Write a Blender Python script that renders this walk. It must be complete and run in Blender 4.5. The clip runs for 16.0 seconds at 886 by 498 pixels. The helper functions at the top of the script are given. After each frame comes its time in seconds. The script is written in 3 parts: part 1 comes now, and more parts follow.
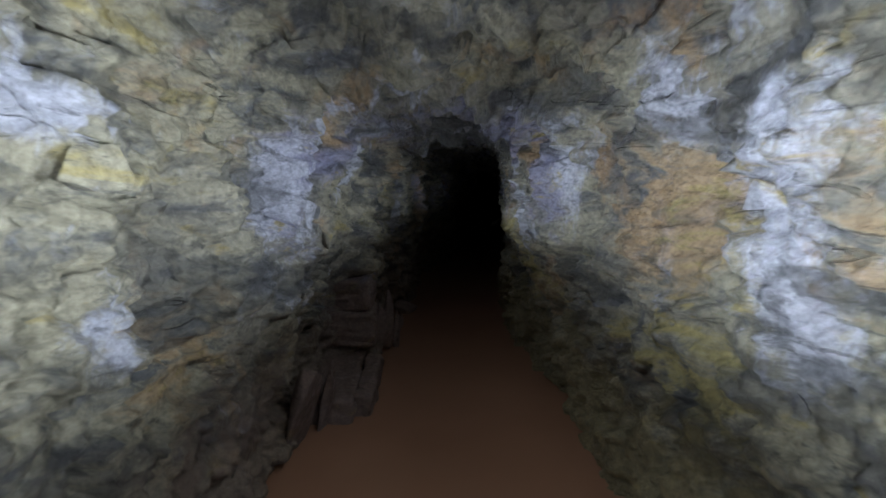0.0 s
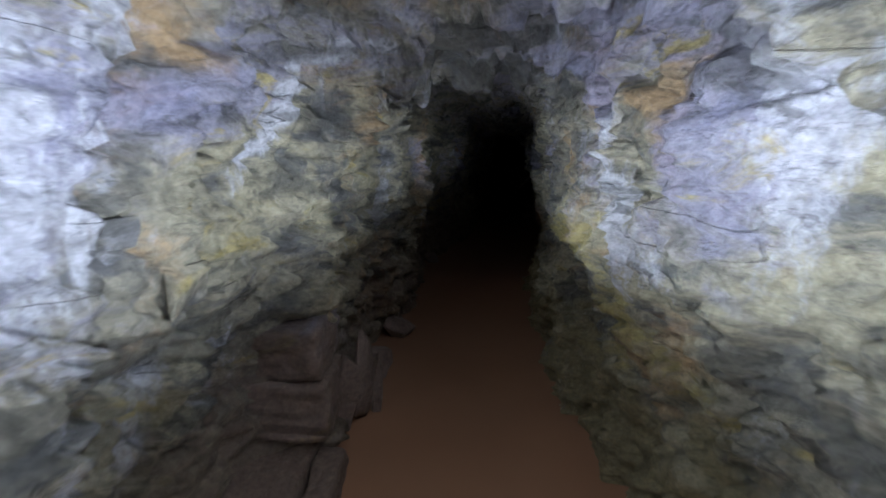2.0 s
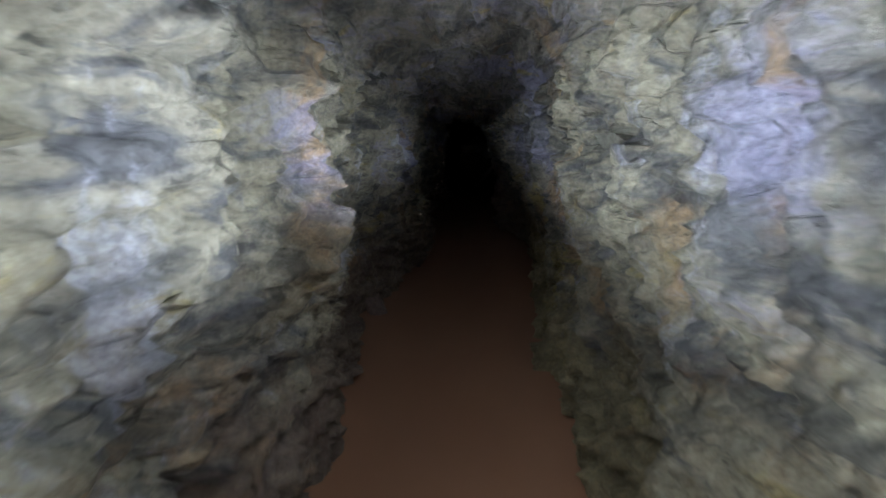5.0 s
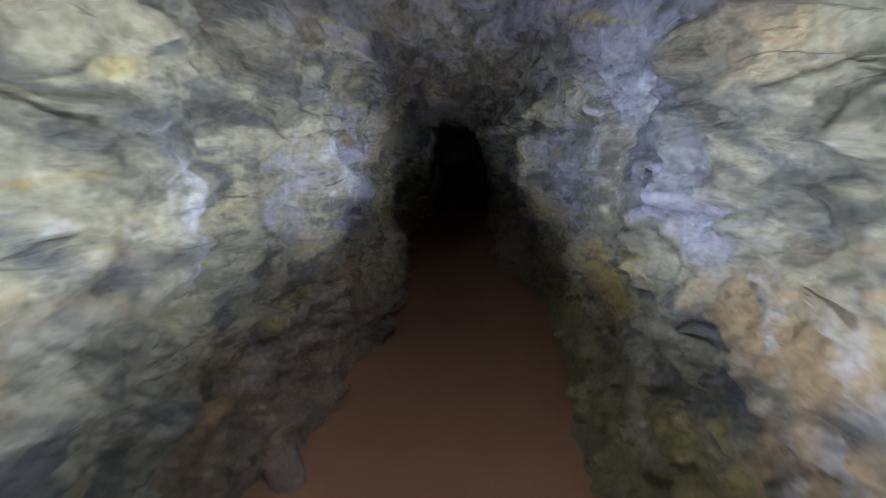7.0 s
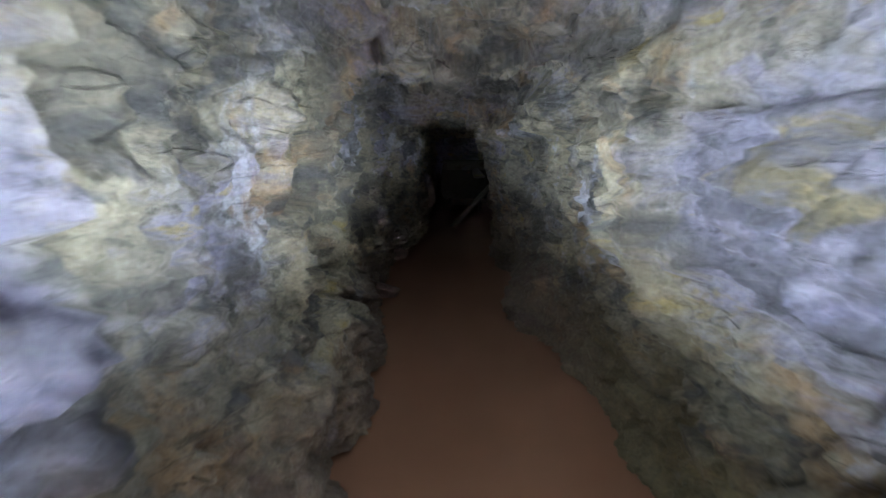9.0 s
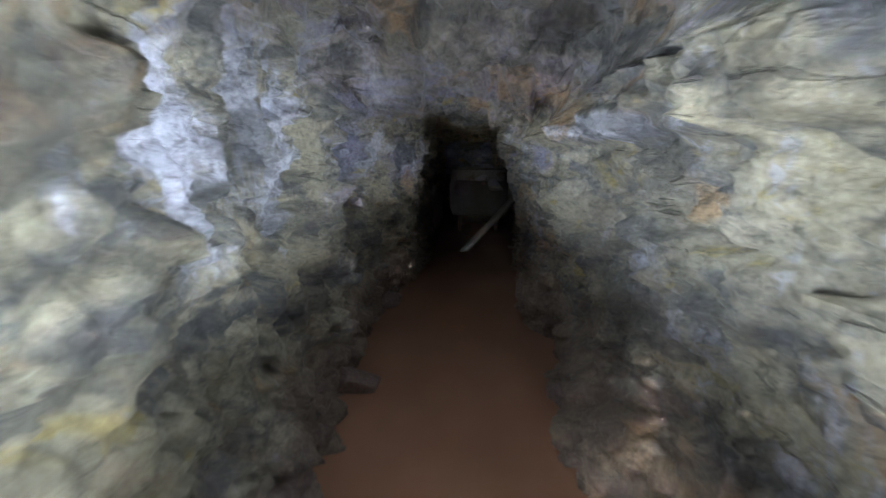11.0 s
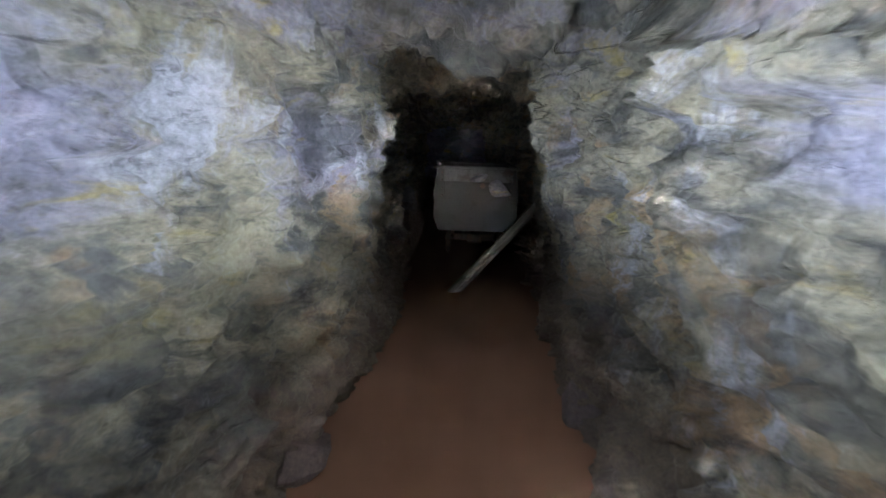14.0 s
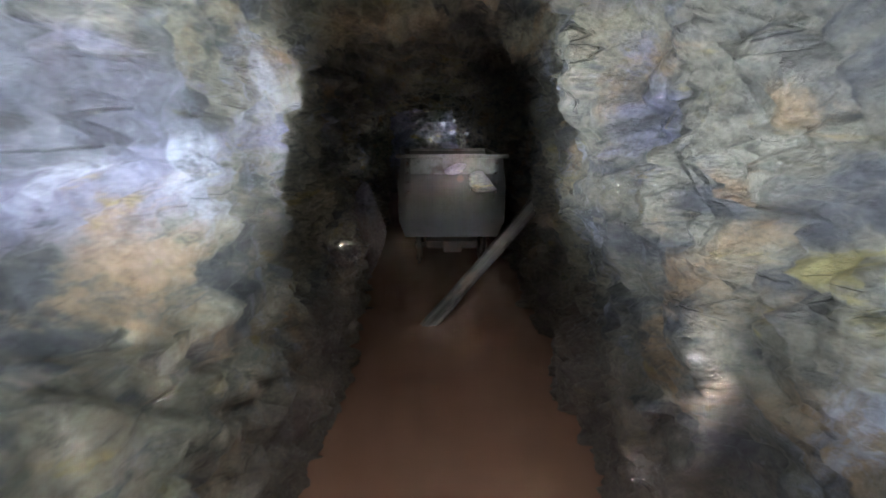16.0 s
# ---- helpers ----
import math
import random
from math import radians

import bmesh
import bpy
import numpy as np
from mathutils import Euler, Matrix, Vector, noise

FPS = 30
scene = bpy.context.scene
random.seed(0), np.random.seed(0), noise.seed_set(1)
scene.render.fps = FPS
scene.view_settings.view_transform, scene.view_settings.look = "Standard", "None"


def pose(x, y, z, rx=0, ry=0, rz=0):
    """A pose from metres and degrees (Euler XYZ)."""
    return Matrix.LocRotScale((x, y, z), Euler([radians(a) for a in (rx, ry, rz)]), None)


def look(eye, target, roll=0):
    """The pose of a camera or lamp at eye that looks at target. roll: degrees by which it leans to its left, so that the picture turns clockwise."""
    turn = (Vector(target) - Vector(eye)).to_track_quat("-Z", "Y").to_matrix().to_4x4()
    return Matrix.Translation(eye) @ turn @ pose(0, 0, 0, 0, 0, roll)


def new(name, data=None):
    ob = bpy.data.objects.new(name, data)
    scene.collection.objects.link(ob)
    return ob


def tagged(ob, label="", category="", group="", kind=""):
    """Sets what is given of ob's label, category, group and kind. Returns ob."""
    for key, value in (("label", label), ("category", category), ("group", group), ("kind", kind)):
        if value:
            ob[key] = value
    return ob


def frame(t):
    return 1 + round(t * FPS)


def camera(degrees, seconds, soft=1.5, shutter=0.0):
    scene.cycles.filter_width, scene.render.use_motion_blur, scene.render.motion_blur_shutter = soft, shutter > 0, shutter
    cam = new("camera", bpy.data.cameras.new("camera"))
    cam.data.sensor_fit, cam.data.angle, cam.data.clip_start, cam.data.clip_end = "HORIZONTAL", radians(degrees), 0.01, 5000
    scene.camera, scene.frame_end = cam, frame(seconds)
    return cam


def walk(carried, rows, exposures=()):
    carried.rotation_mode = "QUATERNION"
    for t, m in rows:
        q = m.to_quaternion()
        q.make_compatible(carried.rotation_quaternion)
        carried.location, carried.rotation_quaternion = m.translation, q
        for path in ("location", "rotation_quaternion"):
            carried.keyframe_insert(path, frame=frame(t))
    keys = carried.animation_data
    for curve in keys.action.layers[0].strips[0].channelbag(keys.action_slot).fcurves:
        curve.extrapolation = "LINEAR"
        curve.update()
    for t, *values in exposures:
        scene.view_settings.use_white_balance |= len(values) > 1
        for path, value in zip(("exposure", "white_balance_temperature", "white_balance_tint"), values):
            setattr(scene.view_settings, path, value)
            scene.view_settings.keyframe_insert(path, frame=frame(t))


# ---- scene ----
cam = camera(91.13, 16.0, soft=1.5, shutter=0.38)
# seconds, then the plan place and the turns
PLAN_PATH = [
    (0.0, -0.002, -0.000, 1.311, 81.32, -0.43, -0.08),
    (0.5, 0.029, 0.309, 1.278, 80.37, 0.36, 0.75),
    (1.0, 0.076, 0.707, 1.299, 78.73, -1.62, 2.07),
    (1.5, 0.047, 1.050, 1.330, 77.34, -1.74, 2.55),
    (2.0, 0.006, 1.359, 1.336, 76.73, -1.20, 1.61),
    (2.5, 0.036, 1.661, 1.293, 76.54, -0.10, 0.98),
    (3.0, 0.078, 1.989, 1.312, 75.60, 0.39, 2.11),
    (3.5, 0.034, 2.278, 1.281, 74.88, 1.73, 2.22),
    (4.0, 0.000, 2.574, 1.251, 75.20, 2.10, -1.53),
    (6.5, -0.035, 4.426, 1.305, 76.01, 0.31, 1.55),
    (7.0, 0.024, 4.872, 1.304, 76.21, -0.91, 1.38),
    (7.5, 0.009, 5.276, 1.281, 76.55, -1.33, 1.04),
    (8.0, 0.026, 5.631, 1.295, 76.48, -0.37, 0.18),
    (10.5, 0.011, 7.475, 1.312, 77.96, 0.62, 1.00),
    (11.0, 0.019, 7.859, 1.329, 77.49, -0.62, 1.89),
    (11.5, -0.025, 8.258, 1.312, 77.55, -1.24, 1.35),
    (12.0, -0.017, 8.623, 1.310, 77.15, -0.17, 0.93),
    (12.5, 0.040, 9.046, 1.299, 77.00, -0.24, 2.09),
    (13.0, 0.051, 9.351, 1.311, 76.51, -0.71, 2.54),
    (13.5, 0.001, 9.723, 1.285, 76.62, -0.61, 1.92),
    (14.0, -0.039, 9.995, 1.305, 76.31, -1.61, -0.34),
    (14.5, -0.029, 10.286, 1.283, 76.19, -1.58, -0.62),
    (15.0, 0.002, 10.576, 1.287, 75.28, -2.54, -1.14),
    (15.5, -0.002, 10.817, 1.269, 75.64, -2.25, -0.85),
    (16.0, 0.003, 11.047, 1.266, 74.67, -0.02, -4.41),
]

# ---- the gallery turns a little to the east: plan coordinates (across, along) laid on the bent line ----
TURN = radians(-8.5)
_s = np.linspace(-3, 25, 2801)
_k = np.clip((_s - 3.4) / 0.8, 0, 1)
_a = TURN * _k * _k * (3 - 2 * _k)
_cx = np.cumsum(-np.sin(_a)) * 0.01
_cy = np.cumsum(np.cos(_a)) * 0.01
_cx, _cy = _cx - np.interp(0, _s, _cx), _cy - np.interp(0, _s, _cy)


def bent(p):
    """Plan points laid along the bent line."""
    a, cx, cy = (np.interp(p[:, 1], _s, v) for v in (_a, _cx, _cy))
    return np.stack([cx + p[:, 0] * np.cos(a), cy + p[:, 0] * np.sin(a), p[:, 2]], 1)


def laid(x, y, z, rx=0, ry=0, rz=0):
    """A pose given on the plan, laid along the bent line."""
    q = bent(np.array([(x, y, z)], dtype=float))[0]
    return pose(q[0], q[1], q[2], rx, ry, rz + math.degrees(np.interp(y, _s, _a)))


PATH = [(t, laid(*place)) for t, *place in PLAN_PATH]


# ---- light: fixed spots down the gallery stand in for the one carried lamp ----
# Each station is dimmer than the last; exposure rises to match, so depth looks dark.
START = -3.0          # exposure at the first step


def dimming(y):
    """Stops by which the added spots are dimmed at a place along the gallery."""
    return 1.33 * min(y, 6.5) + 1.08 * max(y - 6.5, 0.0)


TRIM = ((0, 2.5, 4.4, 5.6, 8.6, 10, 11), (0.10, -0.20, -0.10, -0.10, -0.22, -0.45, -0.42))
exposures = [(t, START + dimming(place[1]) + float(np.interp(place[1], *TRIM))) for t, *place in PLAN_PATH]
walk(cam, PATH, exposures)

world = bpy.data.worlds.new("underground_dark")
world.use_nodes = True
world.node_tree.nodes["Background"].inputs[0].default_value = (0, 0, 0, 1)
world.node_tree.nodes["Background"].inputs[1].default_value = 0.0
scene.world = world

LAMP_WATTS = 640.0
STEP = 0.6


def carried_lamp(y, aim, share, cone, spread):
    """One fixed spot at a station, in place of a beam of the moving lamp: narrow along the gallery, wide across it."""
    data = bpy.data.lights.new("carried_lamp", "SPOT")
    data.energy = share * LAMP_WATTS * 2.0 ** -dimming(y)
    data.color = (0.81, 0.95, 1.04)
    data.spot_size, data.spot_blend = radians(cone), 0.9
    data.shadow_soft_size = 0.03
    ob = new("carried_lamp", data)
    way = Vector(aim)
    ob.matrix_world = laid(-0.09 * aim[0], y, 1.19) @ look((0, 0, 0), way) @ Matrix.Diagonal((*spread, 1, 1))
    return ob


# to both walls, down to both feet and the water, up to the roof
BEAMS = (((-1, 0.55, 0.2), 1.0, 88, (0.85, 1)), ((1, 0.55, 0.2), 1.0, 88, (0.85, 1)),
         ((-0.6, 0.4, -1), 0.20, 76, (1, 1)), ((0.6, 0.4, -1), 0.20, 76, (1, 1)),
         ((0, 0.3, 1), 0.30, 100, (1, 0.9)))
# added stations, from behind the first step to past the last
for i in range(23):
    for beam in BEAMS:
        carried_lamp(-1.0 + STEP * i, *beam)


# ---- materials ----
def material(name):
    m = bpy.data.materials.new(name)
    m.use_nodes = True
    return m, m.node_tree.nodes, m.node_tree.links, m.node_tree.nodes["Principled BSDF"]


def noise_node(nodes, links, coord, scale, detail=6, rough=0.6, distort=0.0):
    n = nodes.new("ShaderNodeTexNoise")
    n.inputs["Scale"].default_value, n.inputs["Detail"].default_value = scale, detail
    n.inputs["Roughness"].default_value, n.inputs["Distortion"].default_value = rough, distort
    links.new(coord, n.inputs["Vector"])
    return n


def ramp(nodes, links, source, lo, hi):
    n = nodes.new("ShaderNodeMapRange")
    n.interpolation_type = "SMOOTHSTEP"
    n.inputs["From Min"].default_value, n.inputs["From Max"].default_value = lo, hi
    links.new(source, n.inputs["Value"])
    return n.outputs["Result"]


def mix(nodes, links, factor, a, b):
    n = nodes.new("ShaderNodeMix")
    n.data_type = "RGBA"
    for value, socket in ((factor, n.inputs[0]), (a, n.inputs[6]), (b, n.inputs[7])):
        if isinstance(value, tuple):
            socket.default_value = (*value, 1)
        elif isinstance(value, float):
            socket.default_value = value
        else:
            links.new(value, socket)
    return n.outputs[2]


def times(nodes, links, a, b):
    n = nodes.new("ShaderNodeMath")
    n.operation = "MULTIPLY"
    for value, socket in ((a, n.inputs[0]), (b, n.inputs[1])):
        if isinstance(value, float):
            socket.default_value = value
        else:
            links.new(value, socket)
    return n.outputs[0]


def stretched(nodes, links, sx, sy, sz):
    co = nodes.new("ShaderNodeTexCoord")
    mp = nodes.new("ShaderNodeMapping")
    mp.inputs["Scale"].default_value = (sx, sy, sz)
    links.new(co.outputs["Object"], mp.inputs["Vector"])
    return mp.outputs["Vector"]


def add(nodes, links, a, b, operation="ADD"):
    n = nodes.new("ShaderNodeMath")
    n.operation = operation
    for value, socket in ((a, n.inputs[0]), (b, n.inputs[1])):
        if isinstance(value, float):
            socket.default_value = value
        else:
            links.new(value, socket)
    return n.outputs[0]


def grounded(nodes, links, sx, sy, sz):
    """World places, stretched."""
    geo = nodes.new("ShaderNodeNewGeometry")
    mp = nodes.new("ShaderNodeMapping")
    mp.inputs["Scale"].default_value = (sx, sy, sz)
    links.new(geo.outputs["Position"], mp.inputs["Vector"])
    return mp.outputs["Vector"]


def rock_material(name, tan, ochre, grey, veil, mud_west, mud_east, wet=0.30, cracks=0.45, low=0.10):
    """Wet mine rock: tan and violet-grey beds, ochre stains, pale crust running down, cracks, mud near the water."""
    m, nodes, links, bsdf = material(name)
    co = grounded(nodes, links, 1, 1, 1)
    beds = grounded(nodes, links, 1, 1, 2.2)
    runs = grounded(nodes, links, 2.2, 2.2, 0.75)
    n_big = noise_node(nodes, links, co, 1.0, 6, 0.6, 0.5)
    n_bed = noise_node(nodes, links, beds, 3.1, 9, 0.66, 0.7)
    n_och = noise_node(nodes, links, co, 1.6, 8, 0.66, 0.9)
    n_run = noise_node(nodes, links, runs, 1.9, 10, 0.74, 0.6)
    n_grain = noise_node(nodes, links, co, 46, 7, 0.72)
    n_fine = noise_node(nodes, links, beds, 9, 9, 0.72, 0.4)
    n_pock = noise_node(nodes, links, co, 4.5, 6, 0.62, 1.0)
    n_wet = noise_node(nodes, links, co, 24, 6, 0.7, 0.5)
    n_tint = noise_node(nodes, links, co, 0.9, 4, 0.55, 0.4)
    sep = nodes.new("ShaderNodeSeparateXYZ")
    links.new(co, sep.inputs[0])
    c = mix(nodes, links, ramp(nodes, links, n_bed.outputs[0], 0.37, 0.53), grey, tan)
    cool = tuple(a * b for a, b in zip(grey, (1.03, 1.0, 1.2)))
    c = mix(nodes, links, times(nodes, links, ramp(nodes, links, n_tint.outputs[0], 0.50, 0.60), 0.32), c, cool)
    c = mix(nodes, links, times(nodes, links, ramp(nodes, links, n_och.outputs[0], 0.54, 0.66), 0.75), c, ochre)
    # mineral skins with places of their own: pale crust, orange stain, yellow sludge
    skin = nodes.new("ShaderNodeAttribute")
    skin.attribute_name = "mineral_and_beam"
    parts = nodes.new("ShaderNodeSeparateColor")
    links.new(skin.outputs["Color"], parts.inputs[0])

    def torn(source, texture, gain):
        return ramp(nodes, links, add(nodes, links, source, times(nodes, links, add(nodes, links, texture, -0.5), gain)), 0.30, 0.75)

    pale = times(nodes, links, ramp(nodes, links, n_run.outputs[0], 0.52, 0.60), ramp(nodes, links, n_big.outputs[0], 0.52, 0.62))
    c = mix(nodes, links, times(nodes, links, pale, 0.7), c, veil)
    # alpha: violet of the lamp's light, painted over the rock at set places
    violet = tuple(a * b for a, b in zip(veil, (0.62, 0.62, 0.88)))
    c = mix(nodes, links, times(nodes, links, torn(skin.outputs["Alpha"], n_bed.outputs[0], 2.4), 0.68), c, violet)
    c = mix(nodes, links, times(nodes, links, torn(parts.outputs[0], n_run.outputs[0], 3.6), 0.85), c, tuple(1.22 * v for v in veil))
    c = mix(nodes, links, times(nodes, links, torn(parts.outputs[1], n_bed.outputs[0], 3.0), 0.72), c, ochre)
    c = mix(nodes, links, times(nodes, links, torn(parts.outputs[2], n_bed.outputs[0], 4.0), 0.8), c, (0.50, 0.41, 0.165))
    n_broad = noise_node(nodes, links, beds, 1.6, 6, 0.62, 0.8)
    c = mix(nodes, links, times(nodes, links, ramp(nodes, links, n_broad.outputs[0], 0.50, 0.40), 0.65), c, tuple(0.55 * v for v in grey))
    # crevice shade painted in: lows of the fine bump noise go dark
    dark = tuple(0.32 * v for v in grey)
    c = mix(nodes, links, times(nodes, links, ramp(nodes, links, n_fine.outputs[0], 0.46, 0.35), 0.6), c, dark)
    # cracks along the beds, broken off here and there
    n_line = noise_node(nodes, links, grounded(nodes, links, 0.9, 0.8, 4.6), 1.5, 2, 0.45, 0.25)
    off = add(nodes, links, add(nodes, links, n_line.outputs[0], -0.5), 0.0, "ADD")
    gap = nodes.new("ShaderNodeMath")
    gap.operation = "ABSOLUTE"
    links.new(off, gap.inputs[0])
    n_gate = noise_node(nodes, links, co, 3.0, 3, 0.5, 0.5)
    split = times(nodes, links, ramp(nodes, links, gap.outputs[0], 0.0072, 0.002), ramp(nodes, links, n_gate.outputs[0], 0.53, 0.60))
    split = times(nodes, links, split, cracks)
    c = mix(nodes, links, split, c, (0.014, 0.013, 0.013))
    # mud and ochre sludge by the water, red brown on the west, yellow on the east
    height = add(nodes, links, sep.outputs[2], times(nodes, links, n_pock.outputs[0], -0.9))
    side = ramp(nodes, links, add(nodes, links, sep.outputs[0], times(nodes, links, sep.outputs[1], -0.09)), -0.4, 0.2)
    side = times(nodes, links, side, ramp(nodes, links, sep.outputs[1], 9.2, 7.6))
    mud = mix(nodes, links, side, mud_west, mud_east)
    c = mix(nodes, links, times(nodes, links, ramp(nodes, links, height, low + 0.12, low - 0.22), 0.75), c, mud)
    hsv = nodes.new("ShaderNodeHueSaturation")
    lift = nodes.new("ShaderNodeMapRange")
    lift.inputs["From Min"].default_value, lift.inputs["From Max"].default_value = 0.3, 0.7
    lift.inputs["To Min"].default_value, lift.inputs["To Max"].default_value = 0.36, 0.92
    links.new(n_grain.outputs[0], lift.inputs["Value"])
    links.new(lift.outputs[0], hsv.inputs["Value"])
    links.new(c, hsv.inputs["Color"])
    links.new(hsv.outputs[0], bsdf.inputs["Base Color"])
    # the roof drips: wetter skin the higher it is
    drip = add(nodes, links, sep.outputs[2], times(nodes, links, n_pock.outputs[0], 0.5))
    dry = mix(nodes, links, ramp(nodes, links, drip, 1.6, 1.95), (0.34, 0.34, 0.34), (0.08, 0.08, 0.08))
    sheen = nodes.new("ShaderNodeMapRange")
    sheen.inputs["From Min"].default_value, sheen.inputs["From Max"].default_value = 0.36, 0.54
    sheen.inputs["To Min"].default_value = wet
    links.new(add(nodes, links, dry, wet), sheen.inputs["To Max"])
    links.new(n_wet.outputs[0], sheen.inputs["Value"])
    links.new(sheen.outputs[0], bsdf.inputs["Roughness"])
    bsdf.inputs["Specular IOR Level"].default_value = 0.4
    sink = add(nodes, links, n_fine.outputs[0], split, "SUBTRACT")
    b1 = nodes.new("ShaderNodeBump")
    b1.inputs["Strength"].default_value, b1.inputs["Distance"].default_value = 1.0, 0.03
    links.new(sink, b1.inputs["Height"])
    b2 = nodes.new("ShaderNodeBump")
    b2.inputs["Strength"].default_value, b2.inputs["Distance"].default_value = 0.8, 0.008
    links.new(n_grain.outputs[0], b2.inputs["Height"])
    links.new(b1.outputs[0], b2.inputs["Normal"])
    links.new(b2.outputs[0], bsdf.inputs["Normal"])
    return m


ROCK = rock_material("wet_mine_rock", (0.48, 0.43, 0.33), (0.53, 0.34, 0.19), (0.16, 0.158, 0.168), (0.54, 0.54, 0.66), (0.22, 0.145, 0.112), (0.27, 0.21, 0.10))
ROCK_LOW = rock_material("mud_stained_rock", (0.37, 0.28, 0.22), (0.37, 0.22, 0.14), (0.20, 0.175, 0.16), (0.34, 0.33, 0.36), (0.28, 0.18, 0.14), (0.28, 0.18, 0.125), low=0.25)


def muddy_water_material():
    m, nodes, links, bsdf = material("muddy_water")
    co = stretched(nodes, links, 1, 1, 1)
    n1 = noise_node(nodes, links, co, 1.1, 4, 0.5, 0.3)
    c = mix(nodes, links, ramp(nodes, links, n1.outputs[0], 0.3, 0.7), (0.230, 0.117, 0.074), (0.252, 0.132, 0.085))
    links.new(c, bsdf.inputs["Base Color"])
    bsdf.inputs["Roughness"].default_value = 0.30
    bsdf.inputs["Specular IOR Level"].default_value = 0.08
    n2 = noise_node(nodes, links, co, 6, 3, 0.5)
    b = nodes.new("ShaderNodeBump")
    b.inputs["Strength"].default_value, b.inputs["Distance"].default_value = 0.15, 0.01
    links.new(n2.outputs[0], b.inputs["Height"])
    links.new(b.outputs[0], bsdf.inputs["Normal"])
    return m


WATER = muddy_water_material()


# ---- rock shapes: noise on arrays ----
def hash3(ix, iy, iz, seed):
    h = (ix * 374761393 + iy * 668265263 + iz * 2147483647 + seed * 1274126177) & 0xFFFFFFFF
    h = ((h ^ (h >> 13)) * 1274126177) & 0xFFFFFFFF
    h = ((h ^ (h >> 16)) * 2246822519) & 0xFFFFFFFF
    return ((h ^ (h >> 15)) & 0xFFFFFF) / float(0xFFFFFF)


def value_noise(p, seed):
    i = np.floor(p).astype(np.int64)
    f = p - i
    f = f * f * (3 - 2 * f)
    out = np.zeros(len(p))
    for dx in (0, 1):
        for dy in (0, 1):
            for dz in (0, 1):
                w = (f[:, 0] if dx else 1 - f[:, 0]) * (f[:, 1] if dy else 1 - f[:, 1]) * (f[:, 2] if dz else 1 - f[:, 2])
                out += w * hash3(i[:, 0] + dx, i[:, 1] + dy, i[:, 2] + dz, seed)
    return out * 2 - 1


def fbm(p, octaves, seed):
    out, amp = np.zeros(len(p)), 1.0
    for o in range(octaves):
        out += amp * value_noise(p * 2.0 ** o + 17.3 * o, seed + o)
        amp *= 0.5
    return out


def facets(p, seed, tilt, crack=0.0, width=0.06):
    """Broken faces: every cell has its own height and slope, with a crack along some borders."""
    i = np.floor(p).astype(np.int64)
    best, second = np.full(len(p), 9.0), np.full(len(p), 9.0)
    height, side = np.zeros(len(p)), np.zeros(len(p))
    for dx in (-1, 0, 1):
        for dy in (-1, 0, 1):
            for dz in (-1, 0, 1):
                cx, cy, cz = i[:, 0] + dx, i[:, 1] + dy, i[:, 2] + dz
                px = cx + hash3(cx, cy, cz, seed) - p[:, 0]
                py = cy + hash3(cx, cy, cz, seed + 1) - p[:, 1]
                pz = cz + hash3(cx, cy, cz, seed + 2) - p[:, 2]
                d = np.sqrt(px * px + py * py + pz * pz)
                near = d < best
                second = np.where(near, best, np.minimum(second, d))
                h = hash3(cx, cy, cz, seed + 3) * 2 - 1
                h = h + tilt * ((hash3(cx, cy, cz, seed + 4) - 0.5) * py + (hash3(cx, cy, cz, seed + 5) - 0.5) * pz + (hash3(cx, cy, cz, seed + 6) - 0.5) * px) * 2
                height = np.where(near, h, height)
                side = np.where(near, hash3(cx, cy, cz, seed + 7), side)
                best = np.where(near, d, best)
    gap = np.clip(1 - (second - best) / width, 0, 1)
    return height - crack * gap * (side > 0.45)


def smooth(a, b, x):
    t = np.clip((x - a) / (b - a), 0, 1)
    return t * t * (3 - 2 * t)


# ---- the gallery's plan: walls at chest height and roof, along y ----
Y0, Y1 = -1.6, 20.4


def west_x(y):
    return np.interp(y, (-2, 1.85, 2.08, 2.75, 3.0, 3.15, 3.19, 3.28, 3.36, 3.7, 4.5, 5.3, 5.95, 6.5, 6.83, 6.89, 7.5, 8.3, 9.0, 10.6, 11.2, 11.8, 12.4, 12.47, 13.1, 14.7, 18),
                     (-.86, -.80, -.66, -.56, -.48, -.41, -.66, -.64, -.52, -.46, -.40, -.54, -.59, -.46, -.39, -.50, -.48, -.44, -.60, -.64, -.53, -.42, -.40, -.56, -.48, -.44, -.4))


def west_foot(y):
    return np.interp(y, (-2, 1.7, 2.15, 2.8, 3.0, 3.12, 3.4, 4.1, 4.4, 4.8, 5.5, 6.2, 6.7, 7.1, 7.5, 8.2, 9.1, 9.4, 11.1, 11.7, 12.1, 12.9, 13.7, 14.7, 18),
                     (-.80, -.72, -.76, -.72, -.48, -.62, -.60, -.56, -.53, -.48, -.55, -.77, -.58, -.53, -.42, -.38, -.40, -.60, -.60, -.56, -.43, -.37, -.33, -.38, -.4))


def east_x(y):
    return np.interp(y, (-2, 1.4, 1.7, 2.2, 2.7, 3.1, 4.3, 5.9, 7.1, 7.5, 7.56, 8.8, 9.2, 10.3, 10.5, 10.95, 11.10, 12.2, 12.8, 13.8, 14.7, 18),
                     (.90, .84, .72, .60, .51, .54, .56, .59, .56, .49, .63, .63, .67, .63, .57, .53, .61, .57, .68, .82, 1.0, 1.0))


